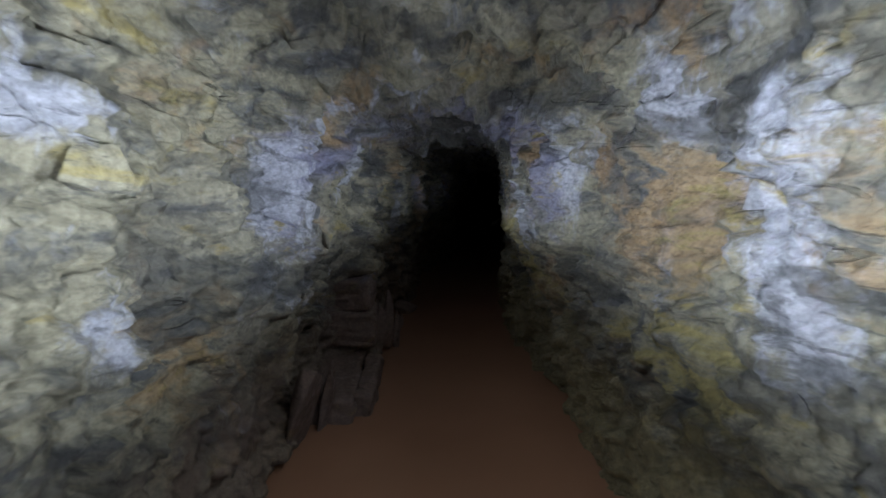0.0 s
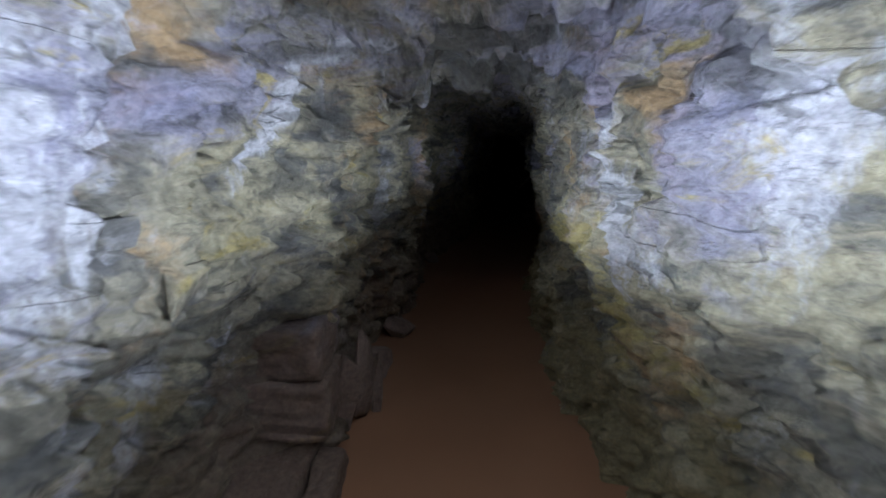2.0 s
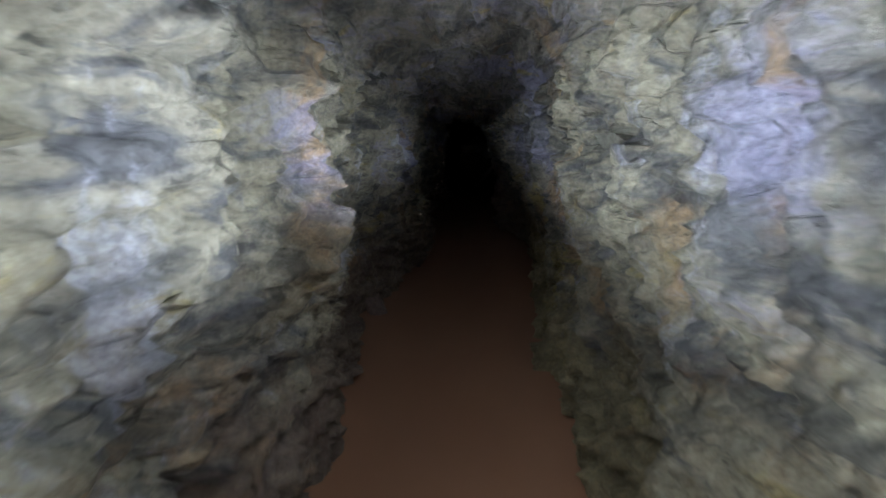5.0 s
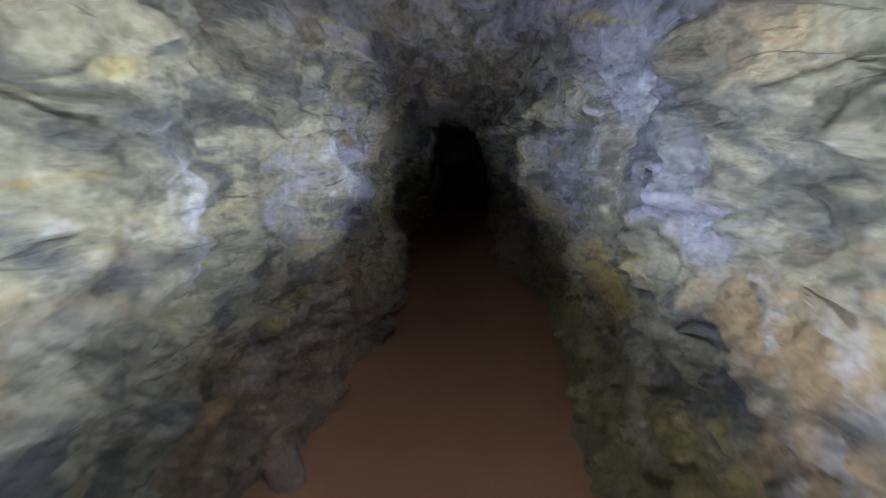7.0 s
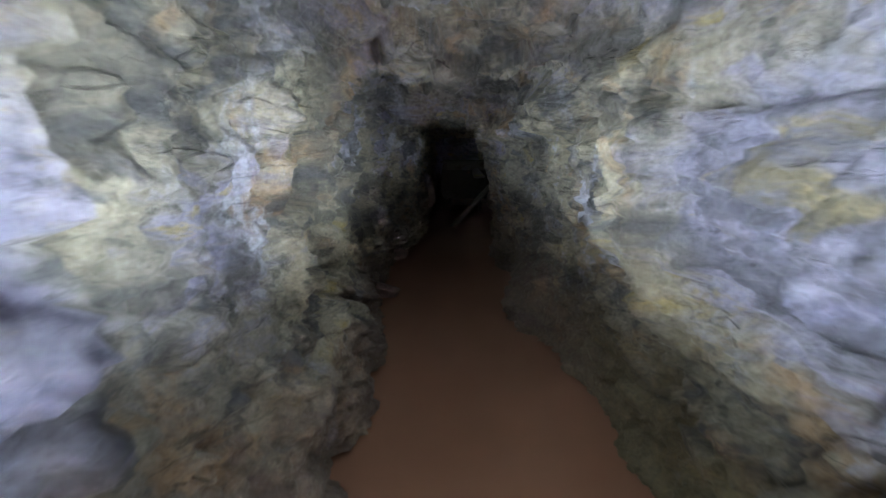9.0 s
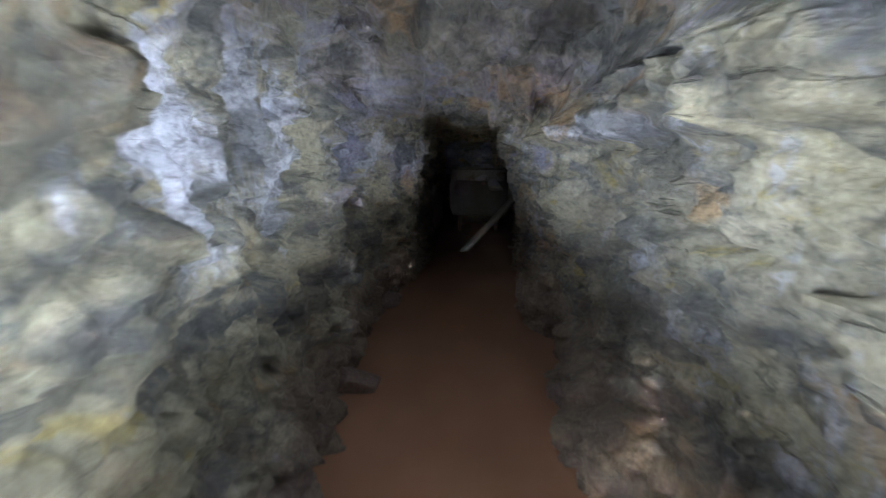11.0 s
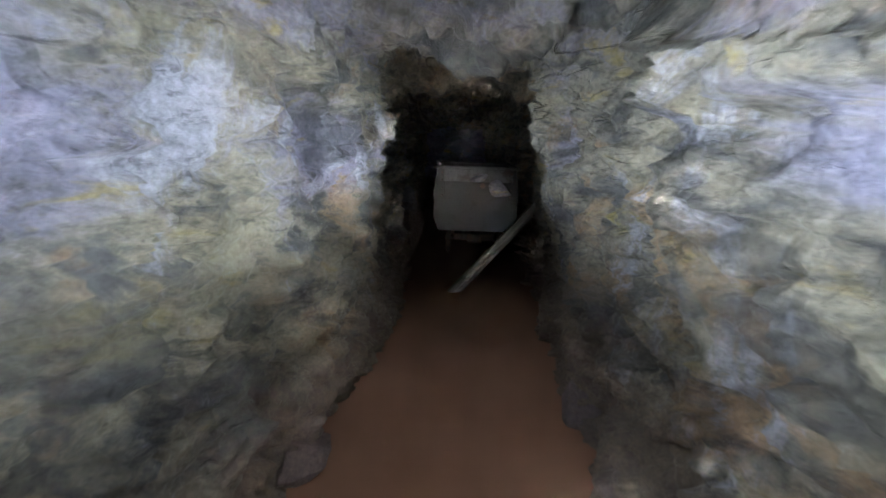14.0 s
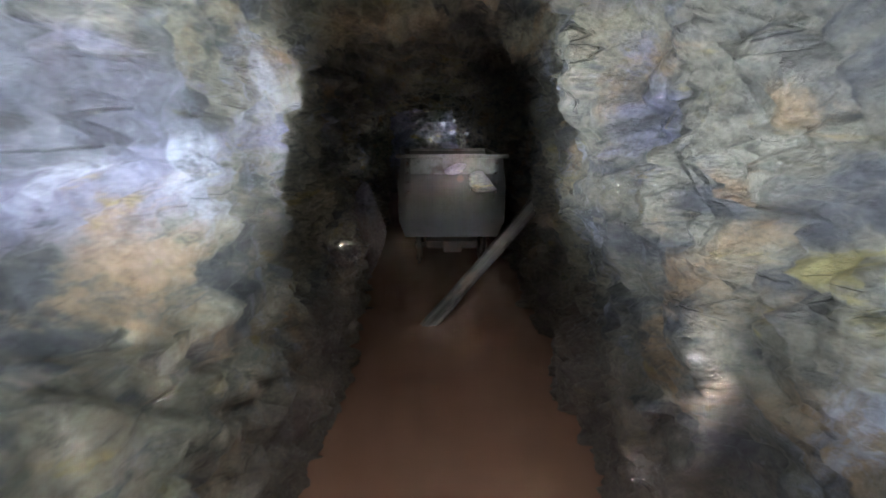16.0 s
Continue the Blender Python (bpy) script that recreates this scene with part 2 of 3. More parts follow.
def east_foot(y):
    return np.interp(y, (-2, 1.7, 2.3, 3.1, 3.5, 4.1, 4.8, 5.6, 6.3, 7.0, 7.7, 8.3, 9.0, 9.4, 9.8, 10.5, 11.2, 11.9, 12.5, 13.7, 14.7, 18),
                     (.80, .76, .73, .68, .61, .58, .57, .58, .66, .71, .83, .79, .78, .62, .68, .72, .63, .69, .75, .84, 1.0, 1.0))


def roof_z(y):
    return np.interp(y, (-2, 1.3, 1.5, 2.5, 2.55, 2.95, 3.05, 3.45, 3.52, 4.2, 4.26, 5.0, 6.5, 7.8, 8.2, 8.5, 9.2, 10.0, 10.4, 10.9, 11.4, 11.82, 11.9, 12.35, 12.9, 13.3, 13.5, 15, 18),
                     (2.0, 1.93, 1.82, 1.71, 1.82, 1.80, 1.66, 1.64, 1.76, 1.70, 1.78, 1.74, 1.76, 1.72, 1.68, 1.73, 1.78, 1.66, 1.63, 1.72, 1.66, 1.64, 1.86, 1.82, 1.84, 1.66, 1.78, 1.76, 1.7))


def crack_lines(p, west, east):
    """Depth of the long open cracks and grooves, each a run of straight pieces over the wall."""
    y = p[:, 1] + 0.010 * value_noise(p * 9.0, 301) + 0.006 * value_noise(p * 27.0, 302)
    z = p[:, 2] + 0.014 * value_noise(p * 8.0, 303) + 0.008 * value_noise(p * 23.0, 304)
    out = np.zeros(len(p))

    def run(side, depth, width, *knots):
        best = np.full(len(p), 9.0)
        for (y0, z0), (y1, z1) in zip(knots, knots[1:]):
            dy, dz = y1 - y0, z1 - z0
            k = np.clip(((y - y0) * dy + (z - z0) * dz) / (dy * dy + dz * dz), 0, 1)
            best = np.minimum(best, np.hypot(y - y0 - k * dy, z - z0 - k * dz) + 0.25 * width * np.abs(2 * k - 1) ** 3)
        out[:] = np.maximum(out, side * depth * np.clip(1.35 - best / width, 0, 1))

    run(east, 0.09, 0.026, (2.18, 1.0), (2.34, 0.72), (2.42, 0.25))
    run(east, 0.05, 0.014, (1.68, 1.60), (1.74, 1.54))
    run(east, 0.07, 0.015, (8.52, 1.36), (8.40, 1.42), (8.20, 1.42), (8.02, 1.39))
    run(east, 0.07, 0.014, (9.20, 1.10), (8.92, 1.15), (8.84, 1.13), (8.62, 1.15))
    run(east, 0.06, 0.015, (8.73, 1.04), (8.60, 1.03))
    run(east, 0.06, 0.013, (9.74, 1.42), (9.55, 1.37), (9.30, 1.33))
    run(east, 0.06, 0.014, (9.80, 1.12), (9.74, 1.14), (9.66, 1.19))
    run(east, 0.06, 0.016, (9.66, 0.88), (9.50, 0.97), (9.22, 1.04))
    run(east, 0.05, 0.012, (10.28, 1.28), (10.07, 1.36))
    run(east, 0.06, 0.014, (10.40, 1.18), (10.26, 1.25))
    run(east, 0.05, 0.013, (10.15, 1.09), (10.04, 1.07))
    run(east, 0.05, 0.012, (10.9, 1.02), (10.7, 1.10))
    run(east, 0.06, 0.013, (11.97, 1.36), (11.87, 1.40), (11.80, 1.45), (11.66, 1.47))
    run(east, 0.05, 0.012, (11.76, 1.21), (11.68, 1.27), (11.62, 1.28))
    run(east, 0.05, 0.013, (11.62, 1.24), (11.52, 1.30))
    run(east, 0.05, 0.012, (11.97, 1.08), (11.80, 1.12), (11.64, 1.12), (11.62, 1.02))
    run(west, 0.06, 0.014, (6.34, 1.32), (6.46, 1.35), (6.58, 1.38))
    run(west, 0.06, 0.014, (8.06, 1.42), (8.18, 1.42), (8.28, 1.39))
    run(west, 0.05, 0.012, (7.85, 1.35), (8.00, 1.34))
    run(west, 0.06, 0.030, (7.95, 0.90), (8.20, 0.80), (8.50, 0.70))
    run(west, 0.06, 0.022, (11.45, 0.98), (11.69, 0.91), (11.86, 0.97))
    run(west, 0.05, 0.012, (2.88, 1.30), (3.08, 1.27))
    run(west, 0.05, 0.013, (3.60, 1.18), (3.78, 1.26), (3.95, 1.31))
    run(west, 0.05, 0.013, (3.66, 0.97), (3.84, 0.95), (3.98, 0.93))
    run(west, 0.06, 0.020, (5.35, 0.97), (5.62, 0.93), (5.95, 0.86))
    run(west, 0.05, 0.012, (5.30, 1.48), (5.52, 1.46))
    run(west, 0.05, 0.012, (5.45, 1.38), (5.62, 1.37))
    return out


def carved(p):
    """Large shapes of the rock, as inward depth: overhangs, ribs, hollows."""
    x, y, z = p[:, 0], p[:, 1], p[:, 2]
    west, east = x < -0.12, x > 0.2

    def span(v, a, b, soft):
        return smooth(a - soft, a, v) * (1 - smooth(b, b + soft, v))

    d = np.zeros(len(p))
    # overhang above the hollow behind the first west rib
    d += west * 0.12 * span(y, 3.17, 3.5, 0.03) * smooth(1.36, 1.42, z) * (1 - smooth(1.58, 1.72, z))
    d += west * 0.07 * span(y, 3.5, 4.15, 0.03) * smooth(1.40, 1.46, z) * (1 - smooth(1.58, 1.72, z))
    # bulging lobe of the first west rib, undercut near the water
    d += west * 0.10 * np.exp(-((y - 1.75) / 0.28) ** 2 - ((z - 0.85) / 0.42) ** 2)
    d -= west * 0.10 * np.exp(-((y - 2.3) / 0.25) ** 2 - ((z - 0.25) / 0.25) ** 2)
    # pale rounded rib on the east side by the first narrowing
    d += east * 0.07 * np.exp(-((y - 2.35) / 0.22) ** 2 - ((z - 1.25) / 0.5) ** 2)
    d += east * 0.06 * np.exp(-((y - 1.2) / 0.4) ** 2 - ((z - 0.8) / 0.4) ** 2)
    # sharp west rib with a lip
    d += west * 0.03 * span(y, 6.5, 6.83, 0.05) * smooth(0.5, 1.2, z)
    d += west * 0.13 * span(y, 9.64, 9.9, 0.02) * smooth(0.1, 0.6, z)
    # smooth slab leaning out of the east wall under the roof, with a ledge below
    d += east * 0.13 * span(y, 8.5, 10.9, 0.25) * smooth(1.36, 1.40, z) * (1 - smooth(1.60, 1.75, z))
    d += east * 0.05 * span(y, 9.0, 10.4, 0.2) * span(z, 0.95, 1.12, 0.03)
    d += east * 0.09 * span(y, 9.3, 10.3, 0.12) * (1 - smooth(0.28, 0.42, z))
    # hanging lobe of roof
    d += 0.03 * np.exp(-((y - 8.35) / 0.22) ** 2 - ((x - 0.02) / 0.25) ** 2) * smooth(1.4, 1.5, z)
    d += east * 0.08 * span(y, 12.2, 12.7, 0.06) * smooth(1.1, 1.4, z)
    return d - crack_lines(p, west, east)


def mineral_and_beam_tints(p):
    """How much pale crust, orange stain, yellow sludge and painted-in violet lamp light covers each place."""
    x, y, z = p[:, 0], p[:, 1], p[:, 2]
    west, east = 1 - smooth(-0.3, 0.1, x), smooth(-0.1, 0.3, x)

    def spot(side, yy, zz, ry, rz, slant=0.0):
        return side * np.exp(-((y - yy - slant * (z - zz)) / ry) ** 2 - ((z - zz) / rz) ** 2)

    # pale crust
    crust = 1.1 * spot(east, 1.16, 1.35, 0.22, 0.22, -0.9) + spot(east, 1.0, 1.0, 0.14, 0.25) + 0.9 * spot(east, 1.5, 1.56, 0.16, 0.14)
    crust += spot(west, 1.8, 1.25, 0.10, 0.25) + 0.8 * spot(west, 1.03, 0.92, 0.14, 0.10) + 0.8 * spot(west, 0.8, 1.45, 0.3, 0.08)
    crust += spot(west, 2.02, 1.25, 0.13, 0.22) + 0.9 * spot(west, 2.15, 1.62, 0.10, 0.2) + spot(east, 2.16, 1.40, 0.09, 0.26)
    crust += 1.5 * spot(west, 2.83, 1.45, 0.055, 0.26, 0.95) + 1.3 * spot(east, 2.66, 1.18, 0.07, 0.24, 0.1) + 0.9 * spot(east, 2.48, 1.08, 0.10, 0.12)
    crust += 0.45 * spot(west, 5.7, 1.15, 0.25, 0.22) + 0.9 * spot(west, 6.58, 1.2, 0.16, 0.2) + 1.2 * spot(east, 6.55, 1.37, 0.05, 0.13, 0.6) + 0.8 * spot(east, 6.3, 1.25, 0.2, 0.25)
    crust += 1.2 * spot(east, 8.13, 1.02, 0.12, 0.17) + 1.6 * spot(east, 9.5, 1.42, 0.4, 0.05, 3.0) + 1.1 * spot(west, 9.38, 1.25, 0.25, 0.3) + 0.8 * spot(west, 8.7, 1.3, 0.3, 0.2)
    crust += 1.2 * spot(west, 10.15, 1.32, 0.10, 0.14) + spot(west, 10.08, 1.13, 0.06, 0.08) + spot(west, 10.42, 1.4, 0.08, 0.12) + spot(west, 11.03, 1.33, 0.14, 0.16)
    crust += 1.1 * spot(west, 11.34, 1.31, 0.05, 0.13) + 1.2 * spot(west, 11.6, 1.30, 0.05, 0.14) + 1.3 * spot(west, 11.86, 1.25, 0.045, 0.13)
    crust += 0.7 * spot(east, 10.85, 1.40, 0.2, 0.08) + 0.6 * spot(east, 10.88, 1.2, 0.10, 0.12)
    # violet cast of the lamp's beam, put into the rock's colour
    beam_violet = spot(east, 2.32, 1.4, 0.2, 0.4) + spot(west, 2.5, 1.45, 0.35, 0.12, 1.4) + 0.8 * spot(west, 1.95, 1.3, 0.3, 0.35) + spot(east, 2.85, 1.45, 0.2, 0.3)
    beam_violet += 0.9 * spot(east, 4.0, 1.25, 0.28, 0.3) + 0.7 * spot(west, 4.5, 1.25, 0.25, 0.25) + 1.6 * spot(east, 6.15, 1.42, 0.24, 0.3, 0.9) + spot(east, 7.1, 1.2, 0.3, 0.3)
    beam_violet += 0.9 * spot(west, 6.7, 1.1, 0.14, 0.4) + 0.6 * spot(west, 7.4, 1.1, 0.5, 0.4) + 0.6 * spot(west, 8.9, 1.3, 0.3, 0.3) + 0.5 * spot(west, 9.75, 1.2, 0.15, 0.45) + 0.8 * spot(west, 10.15, 1.1, 0.2, 0.4)
    beam_violet += spot(west, 10.5, 1.3, 0.35, 0.28) + 0.9 * spot(west, 11.6, 1.25, 0.5, 0.25) + 0.7 * spot(west, 12.4, 1.2, 0.25, 0.3) + 0.8 * spot(east, 10.6, 1.3, 0.3, 0.12)
    beam_violet += 0.6 * spot(west, 6.3, 1.1, 0.2, 0.3) + 0.7 * spot(east, 6.7, 1.1, 0.3, 0.35) + 0.8 * spot(east, 12.1, 1.3, 0.12, 0.2)
    # bluish sheen of the wet roof, painted in by height
    beam_violet += 0.45 * smooth(1.5, 1.62, z) * smooth(2.0, 2.5, y) * (1 - smooth(12.0, 12.6, y))
    # orange stain
    stain = spot(east, 1.6, 1.2, 0.3, 0.3) + 1.5 * spot(west, 6.70, 1.31, 0.05, 0.04) + spot(east, 8.95, 1.22, 0.08, 0.06) + 0.7 * spot(west, 1.3, 0.8, 0.3, 0.25)
    stain += 0.9 * spot(east, 3.3, 1.28, 0.2, 0.14) + 0.9 * spot(west, 10.2, 1.28, 0.12, 0.06) + 0.9 * spot(west, 10.0, 1.0, 0.2, 0.1) + 0.7 * spot(east, 11.68, 1.3, 0.08, 0.05)
    stain += 0.9 * spot(east, 11.95, 0.76, 0.16, 0.14) + 0.8 * spot(west, 3.1, 1.29, 0.04, 0.03) + 0.8 * spot(west, 11.7, 1.05, 0.25, 0.12) + 0.7 * spot(east, 0.7, 1.2, 0.25, 0.3) + 0.8 * spot(east, 2.0, 1.82, 0.08, 0.1)
    # yellow sludge
    sludge = 1.2 * spot(east, 3.22, 0.92, 0.22, 0.18) + spot(east, 2.9, 0.75, 0.2, 0.2) + 1.2 * spot(east, 5.75, 0.5, 0.25, 0.22) + 1.2 * spot(east, 6.5, 0.82, 0.25, 0.2)
    sludge += 0.8 * spot(east, 1.4, 0.6, 0.3, 0.25) + 0.6 * spot(west, 6.45, 0.75, 0.16, 0.16) + 0.6 * spot(east, 11.65, 1.05, 0.12, 0.08) + 0.6 * spot(west, 10.8, 1.0, 0.2, 0.15)
    return np.clip(np.stack([0.85 * crust, 0.9 * stain, 0.9 * sludge, 0.9 * beam_violet], 1), 0, 1.1)


NS = 340


def gallery_points(ys):
    """Points round the section from the west foot over the roof to the east foot, for each y."""
    n = len(ys)
    s = np.linspace(0, 1, NS)[None, :]
    xw, xe, zr = west_x(ys)[:, None], east_x(ys)[:, None], roof_z(ys)[:, None]
    r = 0.22
    foot = -0.40
    hw = zr - r - foot
    fw, fe = west_foot(ys)[:, None], east_foot(ys)[:, None]
    top = (xe - xw) - 2 * r
    arc = r * math.pi / 2
    # shares of the section: wall, corner, roof, corner, wall
    d = s * (2 * hw + 2 * arc + top)
    x, z = np.zeros((n, NS)), np.zeros((n, NS))
    nx, nz = np.zeros((n, NS)), np.zeros((n, NS))

    def side_x(zz, base, chest, out):
        """Wall from its foot to chest height, with a belly, then leaning in a little."""
        k = smooth(0.05, 1.15, zz)
        return base + (chest - base) * k + out * (0.05 * np.exp(-((zz - 0.62) / 0.3) ** 2) - 0.05 * smooth(1.2, 1.8, zz))

    a = d <= hw
    z1 = foot + d
    x = np.where(a, side_x(z1, fw, xw, -1), x); z = np.where(a, z1, z); nx = np.where(a, 1.0, nx)
    b = (d > hw) & (d <= hw + arc)
    t = (d - hw) / r
    x = np.where(b, side_x(zr - r, fw, xw, -1) * np.cos(t) + (xw + r) * (1 - np.cos(t)), x); z = np.where(b, zr - r + r * np.sin(t), z)
    nx = np.where(b, np.cos(t), nx); nz = np.where(b, -np.sin(t), nz)
    c = (d > hw + arc) & (d <= hw + arc + top)
    x = np.where(c, xw + r + (d - hw - arc), x); z = np.where(c, zr + 0 * d, z); nz = np.where(c, -1.0, nz)
    e = (d > hw + arc + top) & (d <= hw + 2 * arc + top)
    t = (d - hw - arc - top) / r
    x = np.where(e, side_x(zr - r, fe, xe, 1) * np.sin(t) + (xe - r) * (1 - np.sin(t)), x); z = np.where(e, zr - r + r * np.cos(t), z)
    nx = np.where(e, -np.sin(t), nx); nz = np.where(e, -np.cos(t), nz)
    g = d > hw + 2 * arc + top
    z2 = foot + (2 * hw + 2 * arc + top - d)
    x = np.where(g, side_x(z2, fe, xe, 1), x); z = np.where(g, z2, z); nx = np.where(g, -1.0, nx)
    y = np.repeat(ys[:, None], NS, 1)
    p = np.stack([x, y, z], 2).reshape(-1, 3)
    nrm = np.stack([nx, 0 * nx, nz], 2).reshape(-1, 3)
    nrm /= np.linalg.norm(nrm, axis=1)[:, None]
    return p, nrm


def roughen(p, nrm):
    """Inward relief of the rock: beds, broken faces, cracks, grain."""
    w = p + 0.05 * np.stack([fbm(p * 2.1, 2, 50), fbm(p * 2.1, 2, 60), fbm(p * 2.1, 2, 70)], 1)
    relief = carved(p) + 0.035 * fbm(p * 1.7, 3, 1)
    relief += 0.036 * facets(w * np.array((3.0, 2.6, 4.2)), 11, 0.9, 0.5, 0.05)
    relief += 0.042 * facets(w * np.array((2.0, 3.3, 1.3)), 71, 1.1, 0.35, 0.05)
    flaky = 0.5 + 0.5 * smooth(-0.3, 0.4, fbm(p * 1.3, 2, 130))
    relief += flaky * 0.016 * facets(w * np.array((5.0, 4.2, 21.0)), 57, 0.7, 0.7, 0.10)
    relief += 0.032 * facets(w * np.array((7.0, 6.0, 11.0)), 23, 0.9, 0.9, 0.07)
    relief += 0.015 * facets(w * np.array((17.0, 15.0, 24.0)), 37, 0.8, 0.4, 0.12)
    relief += 0.006 * fbm(p * 26, 2, 91)
    return p + nrm * relief[:, None]


def sheet(name, grid, rows, cols, mat, label, category, skins=None):
    """A surface of the setting from a grid of points."""
    me = bpy.data.meshes.new(name)
    i = np.arange(rows * cols).reshape(rows, cols)
    quads = np.stack([i[:-1, :-1], i[:-1, 1:], i[1:, 1:], i[1:, :-1]], 2).reshape(-1, 4)
    me.vertices.add(rows * cols)
    me.vertices.foreach_set("co", np.ascontiguousarray(grid, dtype=np.float32).ravel())
    me.loops.add(quads.size)
    me.loops.foreach_set("vertex_index", quads.ravel().astype(np.int32))
    me.polygons.add(len(quads))
    me.polygons.foreach_set("loop_start", np.arange(0, quads.size, 4, dtype=np.int32))
    me.update(calc_edges=True)
    me.shade_smooth()
    me.materials.append(mat)
    if skins is not None:
        layer = me.attributes.new("mineral_and_beam", "FLOAT_COLOR", "POINT")
        layer.data.foreach_set("color", np.ascontiguousarray(skins, dtype=np.float32).ravel())
    return tagged(new(name, me), label, category, kind="structure")


ys = np.concatenate([np.arange(Y0, 0.2, 0.04), np.arange(0.2, 13.2, 0.0135), np.arange(13.2, Y1, 0.035)])
pts, nrm = gallery_points(ys)
skins = mineral_and_beam_tints(pts).reshape(len(ys), NS, 4)
pts = bent(roughen(pts, nrm)).reshape(len(ys), NS, 3)
CUT_A, CUT_B = int(NS * 0.36), int(NS * 0.64)
for name, lo, hi, mat, label, category in (
        ("wall_west", 0, CUT_A, ROCK, "rough hewn wet rock wall with tan and grey beds", "rock wall"),
        ("ceiling", CUT_A - 1, CUT_B, ROCK, "low rough wet rock roof with bluish sheen painted in", "rock ceiling"),
        ("wall_east", CUT_B - 1, NS, ROCK, "rough hewn wet rock wall with ochre stains", "rock wall")):
    sheet(name, pts[:, lo:hi].reshape(-1, 3), len(ys), hi - lo, mat, label, category, skins[:, lo:hi].reshape(-1, 4))


# the rock round the gallery, so that the walls have depth
deep_ys = np.arange(Y0 - 0.3, Y1 + 0.3, 0.25)
deep_pts, deep_nrm = gallery_points(deep_ys)
deep_pts = bent(deep_pts - deep_nrm * (0.55 + 0.12 * fbm(deep_pts * 1.5, 2, 140))[:, None])
sheet("rock_mass", deep_pts, len(deep_ys), NS, ROCK, "outer side of the rock that encloses the gallery", "rock wall")


def slab(name, x0, x1, yy0, yy1, z, step, mat, label, category, rough, seed):
    gx, gy = np.arange(x0, x1 + step, step), np.arange(yy0, yy1 + step, step)
    g = np.stack([np.repeat(gx[None, :], len(gy), 0), np.repeat(gy[:, None], len(gx), 1), np.full((len(gy), len(gx)), z)], 2).reshape(-1, 3)
    g[:, 2] += rough * fbm(g * 2.5, 3, seed)
    g = bent(g)
    return sheet(name, g, len(gy), len(gx), mat, label, category)


slab("floor", -1.3, 1.3, Y0 - 0.2, Y1 + 0.2, -0.32, 0.1, ROCK_LOW, "rock floor of the gallery under the water", "floor", 0.03, 5)
slab("water", -1.2, 1.2, Y0 - 0.1, Y1 + 0.1, 0.0, 0.12, WATER, "still opaque reddish brown flood water", "water", 0.0015, 6)


def end_wall(name, y, label):
    gx, gz = np.arange(-1.3, 1.35, 0.03), np.arange(-0.45, 2.3, 0.03)
    g = np.stack([np.repeat(gx[None, :], len(gz), 0), np.full((len(gz), len(gx)), y), np.repeat(gz[:, None], len(gx), 1)], 2).reshape(-1, 3)
    g = roughen(g, np.tile(np.array((0.0, -1.0 if y > 0 else 1.0, 0.0)), (len(g), 1)))
    g = bent(g)
    return sheet(name, g, len(gz), len(gx), ROCK, label, "rock wall")


end_wall("wall_north", Y1 - 0.15, "rock face closing the dark far end of the gallery")
end_wall("wall_south", Y0 + 0.15, "rock face closing the gallery behind the walker")



# ---- helpers for things ----
def part(name, bm, mat, parent=None, label=""):
    me = bpy.data.meshes.new(name)
    bm.to_mesh(me)
    bm.free()
    me.materials.append(mat)
    ob = new(name, me)
    if parent is not None:
        ob.parent = parent
    return tagged(ob, label) if label else ob


def thing(name, m, label, category, group=""):
    ob = new(name)
    ob.matrix_world = m
    return tagged(ob, label, category, group)


def box(bm, cx, cy, cz, sx, sy, sz, bevel=0.0, m=None):
    made = bmesh.ops.create_cube(bm, size=1.0)["verts"]
    mat = Matrix.Translation((cx, cy, cz)) @ Matrix.Diagonal((sx, sy, sz, 1))
    bmesh.ops.transform(bm, matrix=(m @ mat) if m else mat, verts=made)
    if bevel:
        edges = list({e for v in made for e in v.link_edges})
        bmesh.ops.bevel(bm, geom=edges, offset=bevel, segments=2, affect="EDGES", profile=0.6)


def broken_rock(seed, sx, sy, sz, cuts=14, level=4):
    """An angular stone: a ball cut flat on many sides, with a rough skin."""
    rng = random.Random(seed)
    bm = bmesh.new()
    bmesh.ops.create_icosphere(bm, subdivisions=level, radius=1.0)
    planes = []
    for _ in range(cuts):
        n = Vector((rng.uniform(-1, 1), rng.uniform(-1, 1), rng.uniform(-1, 1))).normalized()
        planes.append((n, rng.uniform(0.42, 0.72)))
    for v in bm.verts:
        for n, d in planes:
            over = v.co.dot(n) - d
            if over > 0:
                v.co -= n * over
        v.co += v.co.normalized() * 0.05 * noise.fractal(v.co * 2.2 + Vector((seed, 0, 0)), 0.8, 2.0, 4)
        v.co = Vector((v.co.x * sx, v.co.y * sy, v.co.z * sz))
    for f in bm.faces:
        f.smooth = True
    return bm


